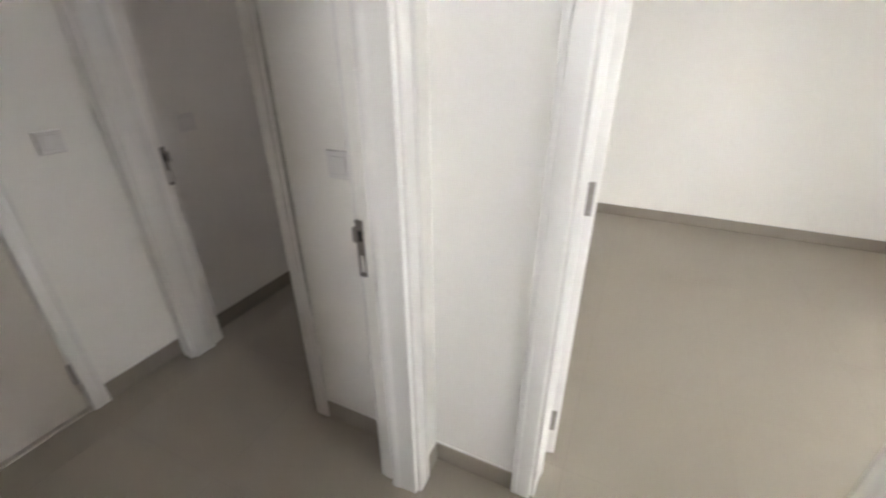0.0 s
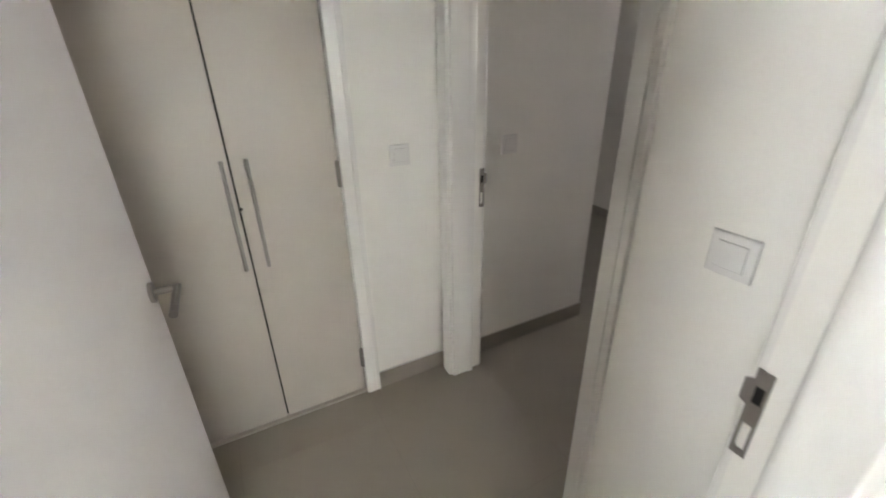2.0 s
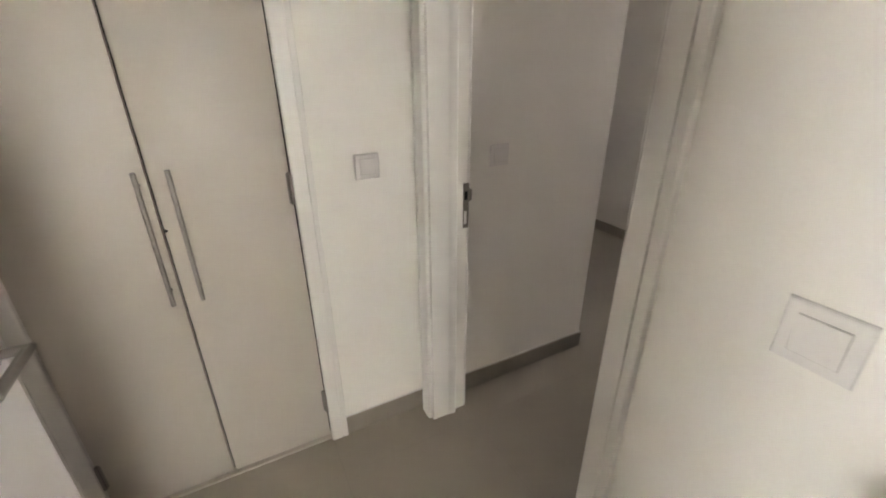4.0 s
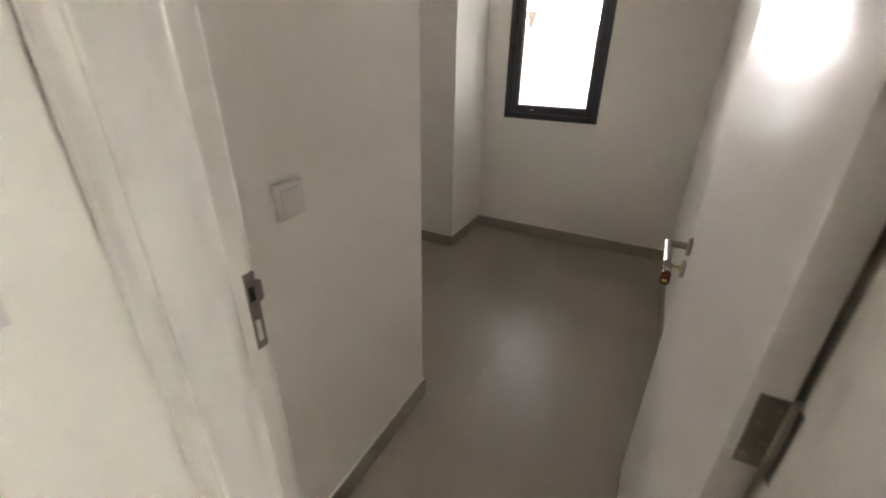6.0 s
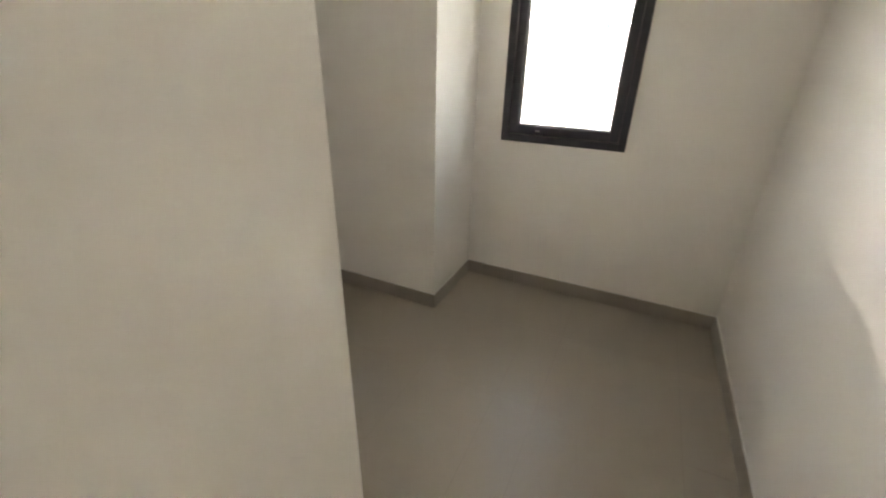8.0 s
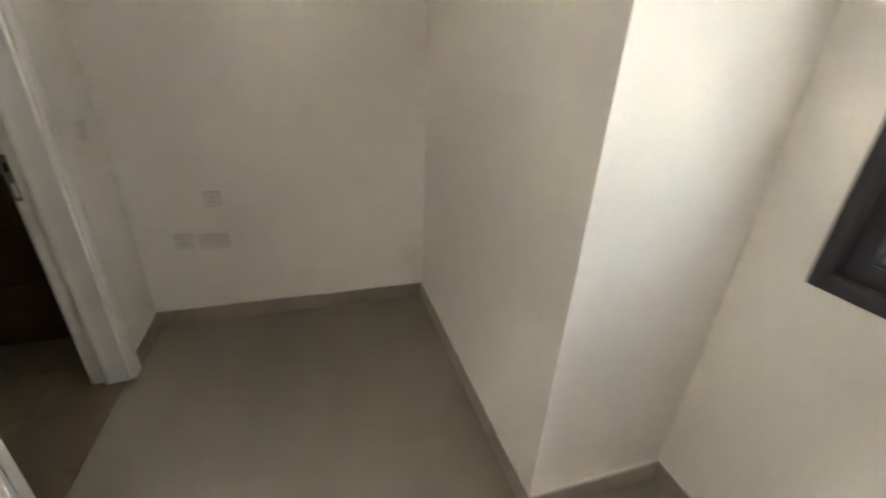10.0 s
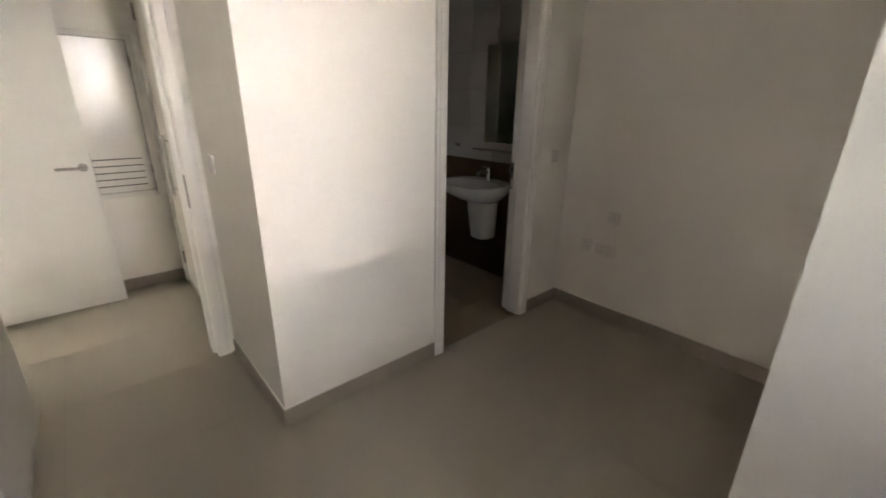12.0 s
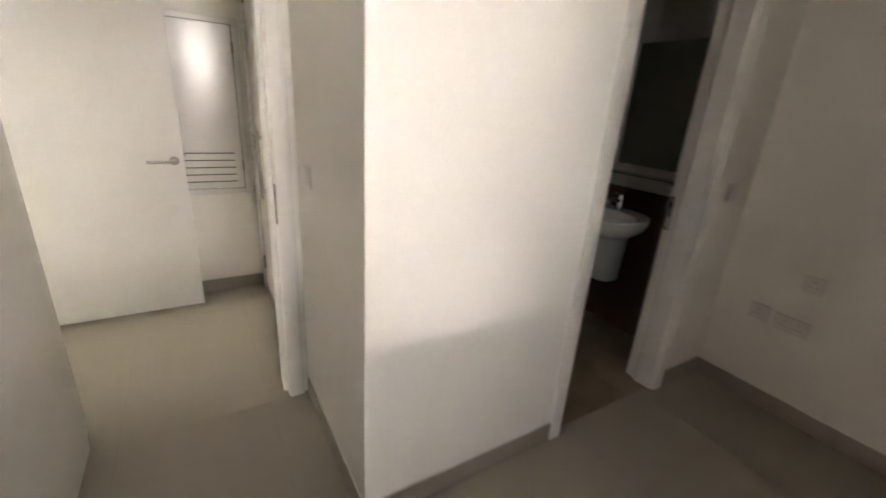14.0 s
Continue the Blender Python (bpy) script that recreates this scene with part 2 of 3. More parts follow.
walls("wall_lobby_outer", "off-white painted outer wall with two windows",
      (X_E, X_E + 0.15, Y_S, LW[0], 0, HIGH), (X_E, X_E + 0.15, LW[1], BW[0], 0, HIGH), (X_E, X_E + 0.15, BW[1], 4.065, 0, HIGH),
      (X_E, X_E + 0.15, LW[0], LW[1], 0, LW[2]), (X_E, X_E + 0.15, LW[0], LW[1], LW[3], HIGH),
      (X_E, X_E + 0.15, BW[0], BW[1], 0, BW[2]), (X_E, X_E + 0.15, BW[0], BW[1], BW[3], HIGH))
GW = (0.45, 1.15, 0.85, 2.00)   # back window of the lobby, unseen, added as fill light
walls("wall_lobby_back", "off-white painted back wall of the lobby with a window",
      (X_1 - T_1, GW[0], Y_S - 0.15, Y_S, 0, HIGH), (GW[1], X_E + 0.15, Y_S - 0.15, Y_S, 0, HIGH),
      (GW[0], GW[1], Y_S - 0.15, Y_S, 0, GW[2]), (GW[0], GW[1], Y_S - 0.15, Y_S, GW[3], HIGH))

bm = box(bmesh.new(), (-3.97, Y_S - 0.15, HIGH), (X_E + 0.15, 4.28, HIGH + 0.12))
piece("ceiling", bm, CEIL, "plain white painted ceiling", "ceiling")
floor = piece("floor", box(bmesh.new(), (-3.97, Y_S - 0.15, -0.12), (X_E + 0.15, 4.28, -0.0006)), GROUT, "grey-beige matt porcelain tiled floor", "floor")

# outdoors
bm = box(bmesh.new(), (-60, 4.28, -0.4), (60, 120, -0.15))
box(bm, (X_E + 0.15, -60, -0.4), (60, 4.28, -0.15))
box(bm, (-60, -60, -0.4), (X_E + 0.15, Y_S - 0.15, -0.15))
box(bm, (-60, Y_S - 0.15, -0.4), (-3.97, 4.28, -0.15))
piece("ground", bm, PAVING, "grey paving outdoors, darkened to stand in for shade", "ground")
# Glowing backdrops; the bright top strip is added for the sill's shade edge.
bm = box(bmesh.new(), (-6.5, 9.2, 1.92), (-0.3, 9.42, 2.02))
piece("backdrop", bm, COPING, "glowing strip added on top of the garden wall to light the bedroom", "garden wall")
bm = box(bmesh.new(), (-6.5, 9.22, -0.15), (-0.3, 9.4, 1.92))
piece("backdrop", bm, FACADE, "glowing white backdrop wall outside the window", "garden wall")
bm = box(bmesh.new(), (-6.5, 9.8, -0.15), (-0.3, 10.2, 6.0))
piece("backdrop", bm, OPPOSITE, "glowing facade backdrop added behind the garden wall to light the bedroom", "building")
# Unseen emissive walls, added as light sources for the side and back windows.
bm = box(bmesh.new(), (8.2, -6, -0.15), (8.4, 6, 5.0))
piece("backdrop", bm, COURT, "unseen glowing wall added to light the lobby and second room", "garden wall")
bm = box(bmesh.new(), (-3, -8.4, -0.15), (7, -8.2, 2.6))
piece("backdrop", bm, COURT, "unseen glowing wall added to light the lobby from behind", "garden wall")


# ---- skirtings ----
def skirting(label, runs):
    """Runs of (x0, y0, x1, y1, side): side is the way the face looks."""
    bm = bmesh.new()
    cap = bmesh.new()
    for x0, y0, x1, y1, (sx, sy) in runs:
        t = 0.010
        box(bm, (x0, y0, 0), (x1 + sx * t, y1 + sy * t, 0.090), 0.0015)
        box(cap, (x0, y0, 0.0905), (x1 + sx * 0.006, y1 + sy * 0.006, 0.094))
    ob = piece("baseboard", bm, SKIRT, label, "baseboard")
    part("sealant_bead", cap, CAULK, ob, "thin white sealant line")
    return ob


S = "grey-beige tile skirting along the "
skirting(S + "hall walls", [(X_W, 0.646, X_W, Y_3, (1, 0)), (X_W + 0.01, Y_3, -1.668, Y_3, (0, -1)), (-0.712, Y_3, -0.414, Y_3, (0, -1)),
                            (X_W, Y_HALL_S, X_1 - T_1, Y_HALL_S, (0, 1)), (X_1 - T_1, Y_HALL_S + 0.01, X_1 - T_1, -0.128, (-1, 0))])
skirting(S + "bedroom entry wall", [(X_C, Y_3 + T_3 + 0.02, X_C, Y_C + 0.01, (1, 0)), (-2.575, Y_C, X_C, Y_C, (0, 1)), (X_NICHE, Y_C, -3.438, Y_C, (0, 1))])
skirting(S + "bedroom niche and column", [(X_NICHE, Y_C + 0.01, X_NICHE, Y_COL - 0.01, (1, 0)), (X_NICHE, Y_COL, X_COL + 0.01, Y_COL, (0, -1)),
                                          (X_COL, Y_COL, X_COL, Y_WIN - 0.01, (1, 0))])
skirting(S + "bedroom window and side walls", [(X_COL, Y_WIN, X_R, Y_WIN, (0, -1)), (X_R, Y_3 + T_3, X_R, Y_WIN - 0.01, (-1, 0))])
skirting(S + "lobby wall", [(X_1, 0.944, X_1, Y_2 - 0.01, (1, 0)), (X_1, Y_2, 0.112, Y_2, (0, -1)), (1.12, Y_2, X_E, Y_2, (0, -1)), (X_1, Y_S, X_1, -0.128, (1, 0))])
skirting(S + "second room walls", [(-0.57, 4.065, X_E, 4.065, (0, -1)), (-0.57, Y_2 + T_2, -0.57, 4.055, (1, 0))])


# ---- doors ----
CASE = 0.067   # width of the casing
STOP = 0.045   # rebate in which the leaf shuts
CASING = [(0, 0), (0, 0.009), (0.002, 0.0135), (0.006, 0.016), (0.0435, 0.016), (0.0445, 0.0105), (0.0475, 0.0105), (0.0485, 0.016),
          (0.0645, 0.016), (CASE, 0.0135), (CASE, 0)]


class Door:
    """A door in its frame. At: the hinge corner of the opening on the side away from the leaf; along: the way across the opening;
    into: the way through the wall to the side on which the leaf swings."""

    def __init__(self, name, label, at, along, into, width, thick):
        self.o, self.u, self.v, self.w, self.t = Vector((*at, 0)), Vector((*along, 0)), Vector((*into, 0)), width, thick
        self.root = thing(name, label, "door", kind="structure", at=(*at, 0))
        self.inv = Matrix.Translation(-self.o)

    def at(self, u, v, z):
        return self.o * 0 + self.u * u + self.v * v + Vector((0, 0, z))

    def put(self, name, bm, mat, parent=None, label="", smooth=False, turn=None):
        for vert in bm.verts:
            u, v, z = vert.co
            if turn:
                u, v, z = turn @ Vector((u, v, z))
            vert.co = self.at(u, v, z)
        return part(name, bm, mat, parent or self.root, label, smooth)

    def surround(self, strike_at=1.0):
        w, t = self.w, self.t
        e, r, th = t - STOP, 0.013, 0.019
        nose = [(th - r + r * math.cos(a), e - r + r * math.sin(a)) for a in [radians(k) for k in (0, 18, 36, 54, 72, 90)]]
        lining = [(0, 0), (0.009, 0), (0.012, 0.003), (0.0135, e - 0.042), (0.0155, e - 0.034), (th - 0.001, e - 0.028), *nose, (0, e)]
        for name, flip in (("hinge_jamb", False), ("strike_jamb", True)):
            spots = [(w - u, v) if flip else (u, v) for u, v in lining]
            self.put(name, prism(bmesh.new(), spots, 0.0, DOOR), TRIM, smooth=True)
        self.put("head_jamb", box(bmesh.new(), (0, 0, DOOR - 0.0145), (w, t - STOP, DOOR), 0.002), TRIM)
        for side, sign in ((0.0, -1), (t, 1)):
            for flip in (False, True):
                spots = [((w + p + 0.003) if flip else (-0.003 - p), side + sign * q) for p, q in CASING]
                self.put("casing", prism(bmesh.new(), spots, 0.0, DOOR + CASE), TRIM, smooth=True)
            bm = prism(bmesh.new(), [(DOOR + p, side + sign * q) for p, q in CASING], -0.003, w + 0.003, lambda a, b, c: (c, b, a))
            self.put("head_casing", bm, TRIM, smooth=True)
        # strike plate with its lip, latch hole and bolt slot, let into the rebate
        lo, hi = strike_at - 0.097, strike_at + 0.075
        bm = bmesh.new()
        v0, v1, zl = t - 0.016, t + 0.008, strike_at + 0.030
        face = w - 0.0025
        for a0, a1, b0, b1 in ((v0, v1, strike_at - 0.03, strike_at + 0.012), (v0, v1, strike_at + 0.045, hi), (v0, v0 + 0.005, strike_at + 0.012, strike_at + 0.045),
                               (v1 - 0.005, v1, strike_at + 0.012, strike_at + 0.045), (v0, v0 + 0.005, lo + 0.014, strike_at - 0.03),
                               (v1 - 0.005, v1, lo + 0.014, strike_at - 0.03), (v0, v1, lo, lo + 0.014)):
            box(bm, (face, a0, b0), (w + 0.0028, a1, b1))
        prism(bm, [(v1, zl - 0.026), (v1 + 0.012, zl - 0.020), (v1 + 0.012, zl + 0.020), (v1, zl + 0.026)], face, face + 0.0025, lambda a, b, c: (c, a, b))
        plate = self.put("strike_plate", bm, PLATE, None, "steel strike plate let into the jamb")
        # The hole's depth is a black patch, its shade put into the colour.
        self.put("latch_hole", box(bmesh.new(), (w - 0.001, v0 + 0.005, strike_at + 0.012), (w - 0.0006, v1 - 0.005, strike_at + 0.045)), DARK, plate, "black patch for the shade inside the latch hole")
        return self

    def leaf(self, angle, handle_sides=(1,), keyhole=False, gap=0.004, lever_at=0.993):
        """The leaf, turned open about its hinges, with lever handles on the named faces (1: the face that the frame's stop does not meet)."""
        w, t = self.w - 2 * gap, self.t
        pivot = Vector((0.0, t + 0.005, 0))
        turn = Matrix.Translation(pivot) @ Matrix.Rotation(radians(angle), 4, "Z") @ Matrix.Translation(-pivot)
        th = 0.040
        y0, y1 = t - th, t
        door = self.put("leaf", box(bmesh.new(), (gap, y0, 0.020), (gap + w, y1, DOOR - 0.02), 0.0025, 2), LACQUER, None, "smooth white lacquered leaf", True, turn)
        for side in handle_sides:
            face, out = (y1, 1) if side > 0 else (y0, -1)
            hu, hz = gap + w - 0.052, lever_at
            self.put("handle_rose", disc(bmesh.new(), (hu, face, hz), (0, out, 0), 0.026, 0.009), STEEL, door, "round brushed steel rose", True, turn)
            bm = tube(bmesh.new(), [(hu, face + out * 0.006, hz), (hu, face + out * 0.056, hz), (hu - 0.138, face + out * 0.056, hz)], 0.0095, 16)
            self.put("lever_handle", bm, STEEL, door, "brushed steel L-shaped lever handle", True, turn)
            if keyhole:
                self.put("key_rose", disc(bmesh.new(), (hu, face, 0.910), (0, out, 0), 0.025, 0.009), STEEL, door, "round brushed steel key rose", True, turn)
                self.put("lock_cylinder", disc(bmesh.new(), (hu, face + out * 0.007, 0.912), (0, out, 0), 0.009, 0.006), BRASS, door, "brass lock cylinder", True, turn)
        # latch face on the free edge
        edge = gap + w
        self.put("latch_plate", box(bmesh.new(), (edge - 0.001, y0 + 0.009, 0.90), (edge + 0.0015, y1 - 0.009, 1.08)), PLATE, door, "steel latch plate", False, turn)
        self.put("latch_bolt", box(bmesh.new(), (edge, y0 + 0.013, 1.0 + 0.018), (edge + 0.009, y1 - 0.015, 1.0 + 0.038), 0.002), STEEL, door, "steel latch bolt", False, turn)
        for z in (0.20, 1.076, 1.86):
            bm = box(bmesh.new(), (gap - 0.0022, y0 + 0.012, z - 0.05), (gap + 0.001, y1, z + 0.05), 0.0006)
            flap = self.put("hinge_leaf", bm, PLATE, door, "satin steel hinge leaf with screws", False, turn)
            for dz, dv in ((-0.036, 0.019), (-0.012, 0.031), (0.012, 0.019), (0.036, 0.031)):
                self.put("screw", disc(bmesh.new(), (gap - 0.0018, y0 + dv, z + dz), (-1, 0, 0), 0.004, 0.0012, 0.0004, 12), STEEL, flap, "", False, turn)
            self.put("hinge_barrel", tube(bmesh.new(), [(0.0, t + 0.005, z - 0.05), (0.0, t + 0.005, z + 0.05)], 0.0068, 12), PLATE, None, "satin steel hinge barrel", True)
            self.put("hinge_plate", box(bmesh.new(), (-0.001, t - 0.034, z - 0.05), (0.002, t, z + 0.05)), PLATE, None, "satin steel hinge plate on the jamb")
        return self


door_1 = Door("door_1", "white flush door standing open into the hall", (X_1, D1A), (0, 1), (-1, 0), D1B - D1A, T_1).surround(0.975).leaf(90, (-1, 1))
door_2 = Door("door_2", "white flush door standing open into the second room", (D2A, Y_2), (1, 0), (0, 1), D2B - D2A, T_2).surround(0.985).leaf(104, (-1, 1))
door_3 = Door("door_3", "white flush bedroom door open with a key in its lock", (D3B, Y_3), (-1, 0), (0, 1), D3B - D3A, T_3).surround(0.99).leaf(90, (-1, 1), True, lever_at=0.978)
door_4 = Door("door_4", "white bathroom door opened inwards", (-2.645, Y_C), (-1, 0), (0, -1), 0.721, 0.15).surround(0.985).leaf(93)


# ---- cupboard in the hall ----
def cupboard():
    root = thing("cupboard", "built-in cream double-door hall cupboard with bar handles", "cupboard", at=(X_W, 0.219, 0))
    o = Vector((X_W, 0.219, 0))

    def put(name, bm, mat, parent, label="", smooth=False):
        bmesh.ops.translate(bm, verts=bm.verts[:], vec=-o)
        return part(name, bm, mat, parent, label, smooth)

    # Black panel paints the shade seen through the door gaps.
    put("carcass", box(bmesh.new(), (-1.759, CUP_Y0 + 0.002, 0.001), (-1.735, CUP_Y1 - 0.002, CUP_H - 0.002)), DARK, root, "black panel for the shade in the gaps behind the doors")
    put("threshold", box(bmesh.new(), (-1.735, CUP_Y0 + 0.002, 0.0), (X_W + 0.003, CUP_Y1 - 0.002, 0.011), 0.002), CUPBOARD, root)
    mid = 0.219
    for flip in (False, True):
        spots = [(X_W + q, (CUP_Y1 - 0.006 + p) if flip else (CUP_Y0 + 0.006 - p)) for p, q in CASING]
        put("casing", prism(bmesh.new(), spots, 0.0, CUP_H + CASE), TRIM, root, smooth=True)
    bm = prism(bmesh.new(), [(X_W + q, CUP_H - 0.006 + p) for p, q in CASING], CUP_Y0, CUP_Y1, lambda a, c, d: (a, d, c))
    put("head_casing", bm, TRIM, root, smooth=True)
    for y0, y1, hy, hinge in ((CUP_Y0 + 0.006, mid - 0.0035, mid - 0.024, CUP_Y0 + 0.008), (mid + 0.0035, CUP_Y1 - 0.010, mid + 0.054, CUP_Y1 - 0.010)):
        leaf = put("door", box(bmesh.new(), (-1.728, y0, 0.027), (X_W - 0.001, y1, CUP_H - 0.012), 0.002, 2), CUPBOARD, root, "flat cream lacquered cupboard door", True)
        x = X_W + 0.034
        bar = put("bar_handle", tube(bmesh.new(), [(x, hy, 0.795), (x, hy, 1.200)], 0.0065, 16), STEEL, leaf, "long brushed steel bar handle", True)
        for z in (0.835, 1.16):
            put("handle_post", tube(bmesh.new(), [(X_W - 0.001, hy, z), (x, hy, z)], 0.0045, 12), STEEL, leaf, "steel handle post", True)
        for z in (0.215, 1.10, 1.98):
            put("hinge", tube(bmesh.new(), [(X_W + 0.004, hinge, z - 0.052), (X_W + 0.004, hinge, z + 0.052)], 0.0075, 12), PLATE, leaf, "satin steel hinge barrel", True)
            put("hinge_flag", box(bmesh.new(), (X_W - 0.001, min(hinge, hinge - 0.012 if hinge > 0 else hinge + 0.012), z - 0.05),
                                  (X_W + 0.0012, max(hinge, hinge - 0.012 if hinge > 0 else hinge + 0.012), z + 0.05)), PLATE, leaf)
    put("lock", disc(bmesh.new(), (X_W - 0.001, mid + 0.006, 1.020), (1, 0, 0), 0.005, 0.003, 0.001, 16), DARK, root, "small dark cupboard lock", True)


cupboard()


# ---- switches and sockets ----
def wall_plate(name, label, category, at, facing, kind, wide=0.086, high=0.086, group=""):
    """A plate on a wall; local x runs along the wall, y out of it."""
    root = thing(name, label, category, group, at=at)
    root.rotation_euler = (0, 0, math.atan2(-facing[0], facing[1]))
    mat = PLASTIC if kind == "switch" else SOCKET
    w, h = wide / 2, high / 2
    bm = bmesh.new()
    rim = 0.0045
    rings = [[(sx * (w - d), y, sz * (h - d)) for sx, sz in ((-1, -1), (1, -1), (1, 1), (-1, 1))]
             for d, y in ((0, 0.0004), (0, 0.004), (rim * 0.4, 0.0075), (rim, 0.0085))]
    vs = [[bm.verts.new(p) for p in r] for r in rings]
    for a, c in zip(vs, vs[1:]):
        for k in range(4):
            bm.faces.new((a[k], a[(k + 1) % 4], c[(k + 1) % 4], c[k]))
    bm.faces.new(vs[-1])
    bm.faces.new(vs[0][::-1])
    part("plate", bm, mat, root)
    if kind == "switch":
        q = 0.026
        # Raised grey slab; the shade round the rocker is its colour.
        part("gap", box(bmesh.new(), (-q - 0.0009, 0.0080, -q - 0.0009), (q + 0.0009, 0.0089, q + 0.0009)), GAP, root, "grey slab painting the shade line round the rocker")
        bm = prism(bmesh.new(), [(-q, 0.0085), (q, 0.0085), (q, 0.0125), (-q * 0.1, 0.0110), (-q, 0.0100)], -q, q, lambda a, c, d: (d, c, a))
        part("rocker", bm, mat, root, "square white rocker")
    else:
        n = 2 if wide > 0.1 else 1
        for k in range(n):
            cx = 0 if n == 1 else (k - 0.5) * 0.062
            # Pin holes are flat grey blocks with their shade in the colour.
            for px, pz in ((0, 0.016), (-0.011, -0.010), (0.011, -0.010)):
                part("pin_hole", box(bmesh.new(), (cx + px - 0.0032, 0.0080, pz - 0.0036), (cx + px + 0.0032, 0.0088, pz + 0.0036)), GAP, root)
    return root


SW = "square off-white rocker light switch on the wall"
wall_plate("light_switch", SW + " beside the cupboard", "light switch", (X_W, 0.840, 1.143), (1, 0), "switch", group="light switches")
wall_plate("light_switch", SW + " inside the bedroom", "light switch", (X_C, 1.380, 1.132), (1, 0), "switch", group="light switches")
wall_plate("light_switch", SW + " between two doors", "light switch", (-0.496, Y_3, 1.145), (0, -1), "switch", group="light switches")
wall_plate("light_switch", SW + " beside the bathroom door", "light switch", (-3.61, Y_C, 1.10), (0, 1), "switch", group="light switches")
wall_plate("wall_socket", "single off-white wall socket above the twin socket", "socket", (X_NICHE, 2.370, 0.723), (1, 0), "socket", group="sockets")
wall_plate("wall_socket", "twin off-white wall socket low in the niche", "socket", (X_NICHE, 2.343, 0.490), (1, 0), "socket", wide=0.146, group="sockets")
wall_plate("wall_socket", "single off-white low data socket beside the twin", "socket", (X_NICHE, 2.200, 0.500), (1, 0), "socket", group="sockets")


# ---- service hatch at the hall's end ----
def hatch():
    x0, x1, z0, z1 = -1.618, -1.020, 0.770, 1.804
    y = Y_HALL_S
    o = Vector(((x0 + x1) / 2, y, z0))
    root = thing("service_hatch", "white lacquered service hatch with a louvred lower panel", "hatch", at=o)

    def put(name, bm, mat, parent, label="", smooth=False):
        bmesh.ops.translate(bm, verts=bm.verts[:], vec=-o)
        return part(name, bm, mat, parent, label, smooth)

    f = 0.042
    # Flat black sheet paints the shade between the slats.
    put("recess", box(bmesh.new(), (x0 - 0.004, y + 0.0005, z0 - 0.004), (x1 + 0.004, y + 0.003, z1 + 0.004)), DARK, root, "black sheet for the shade behind the louvres")
    for a in ((x0 - f, x0 - 0.004, z0 - f, z1 + f), (x1 + 0.004, x1 + f, z0 - f, z1 + f)):
        put("frame_stile", box(bmesh.new(), (a[0], y, a[2]), (a[1], y + 0.018, a[3]), 0.003, 2), TRIM, root, smooth=True)
    for a in ((z0 - f, z0 - 0.004), (z1 + 0.004, z1 + f)):
        put("frame_rail", box(bmesh.new(), (x0 - 0.004, y, a[0]), (x1 + 0.004, y + 0.018, a[1]), 0.003, 2), TRIM, root, smooth=True)
    slots = [0.817, 0.865, 0.913, 0.961, 1.009]
    panel = put("door_panel", box(bmesh.new(), (x0, y + 0.003, 1.013), (x1, y + 0.014, z1), 0.0015), HATCH, root, "glossy white hatch door")
    put("bottom_rail", box(bmesh.new(), (x0, y + 0.003, z0), (x1, y + 0.014, slots[0] - 0.004), 0.0015), LACQUER, panel)
    for s0, s1 in ((x0, x0 + 0.046), (x1 - 0.046, x1)):
        put("side_stile", box(bmesh.new(), (s0, y + 0.003, slots[0] - 0.004), (s1, y + 0.0138, 1.013)), LACQUER, panel)
    for a, c in zip(slots, slots[1:]):
        put("slat", box(bmesh.new(), (x0 + 0.046, y + 0.003, a + 0.004), (x1 - 0.046, y + 0.0138, c - 0.004), 0.001), LACQUER, panel)
    for z in (1.675, 0.926):
        put("hinge", tube(bmesh.new(), [(x0 - 0.002, y + 0.017, z - 0.035), (x0 - 0.002, y + 0.017, z + 0.035)], 0.006, 12), PLATE, root, "small steel hinge", True)


hatch()


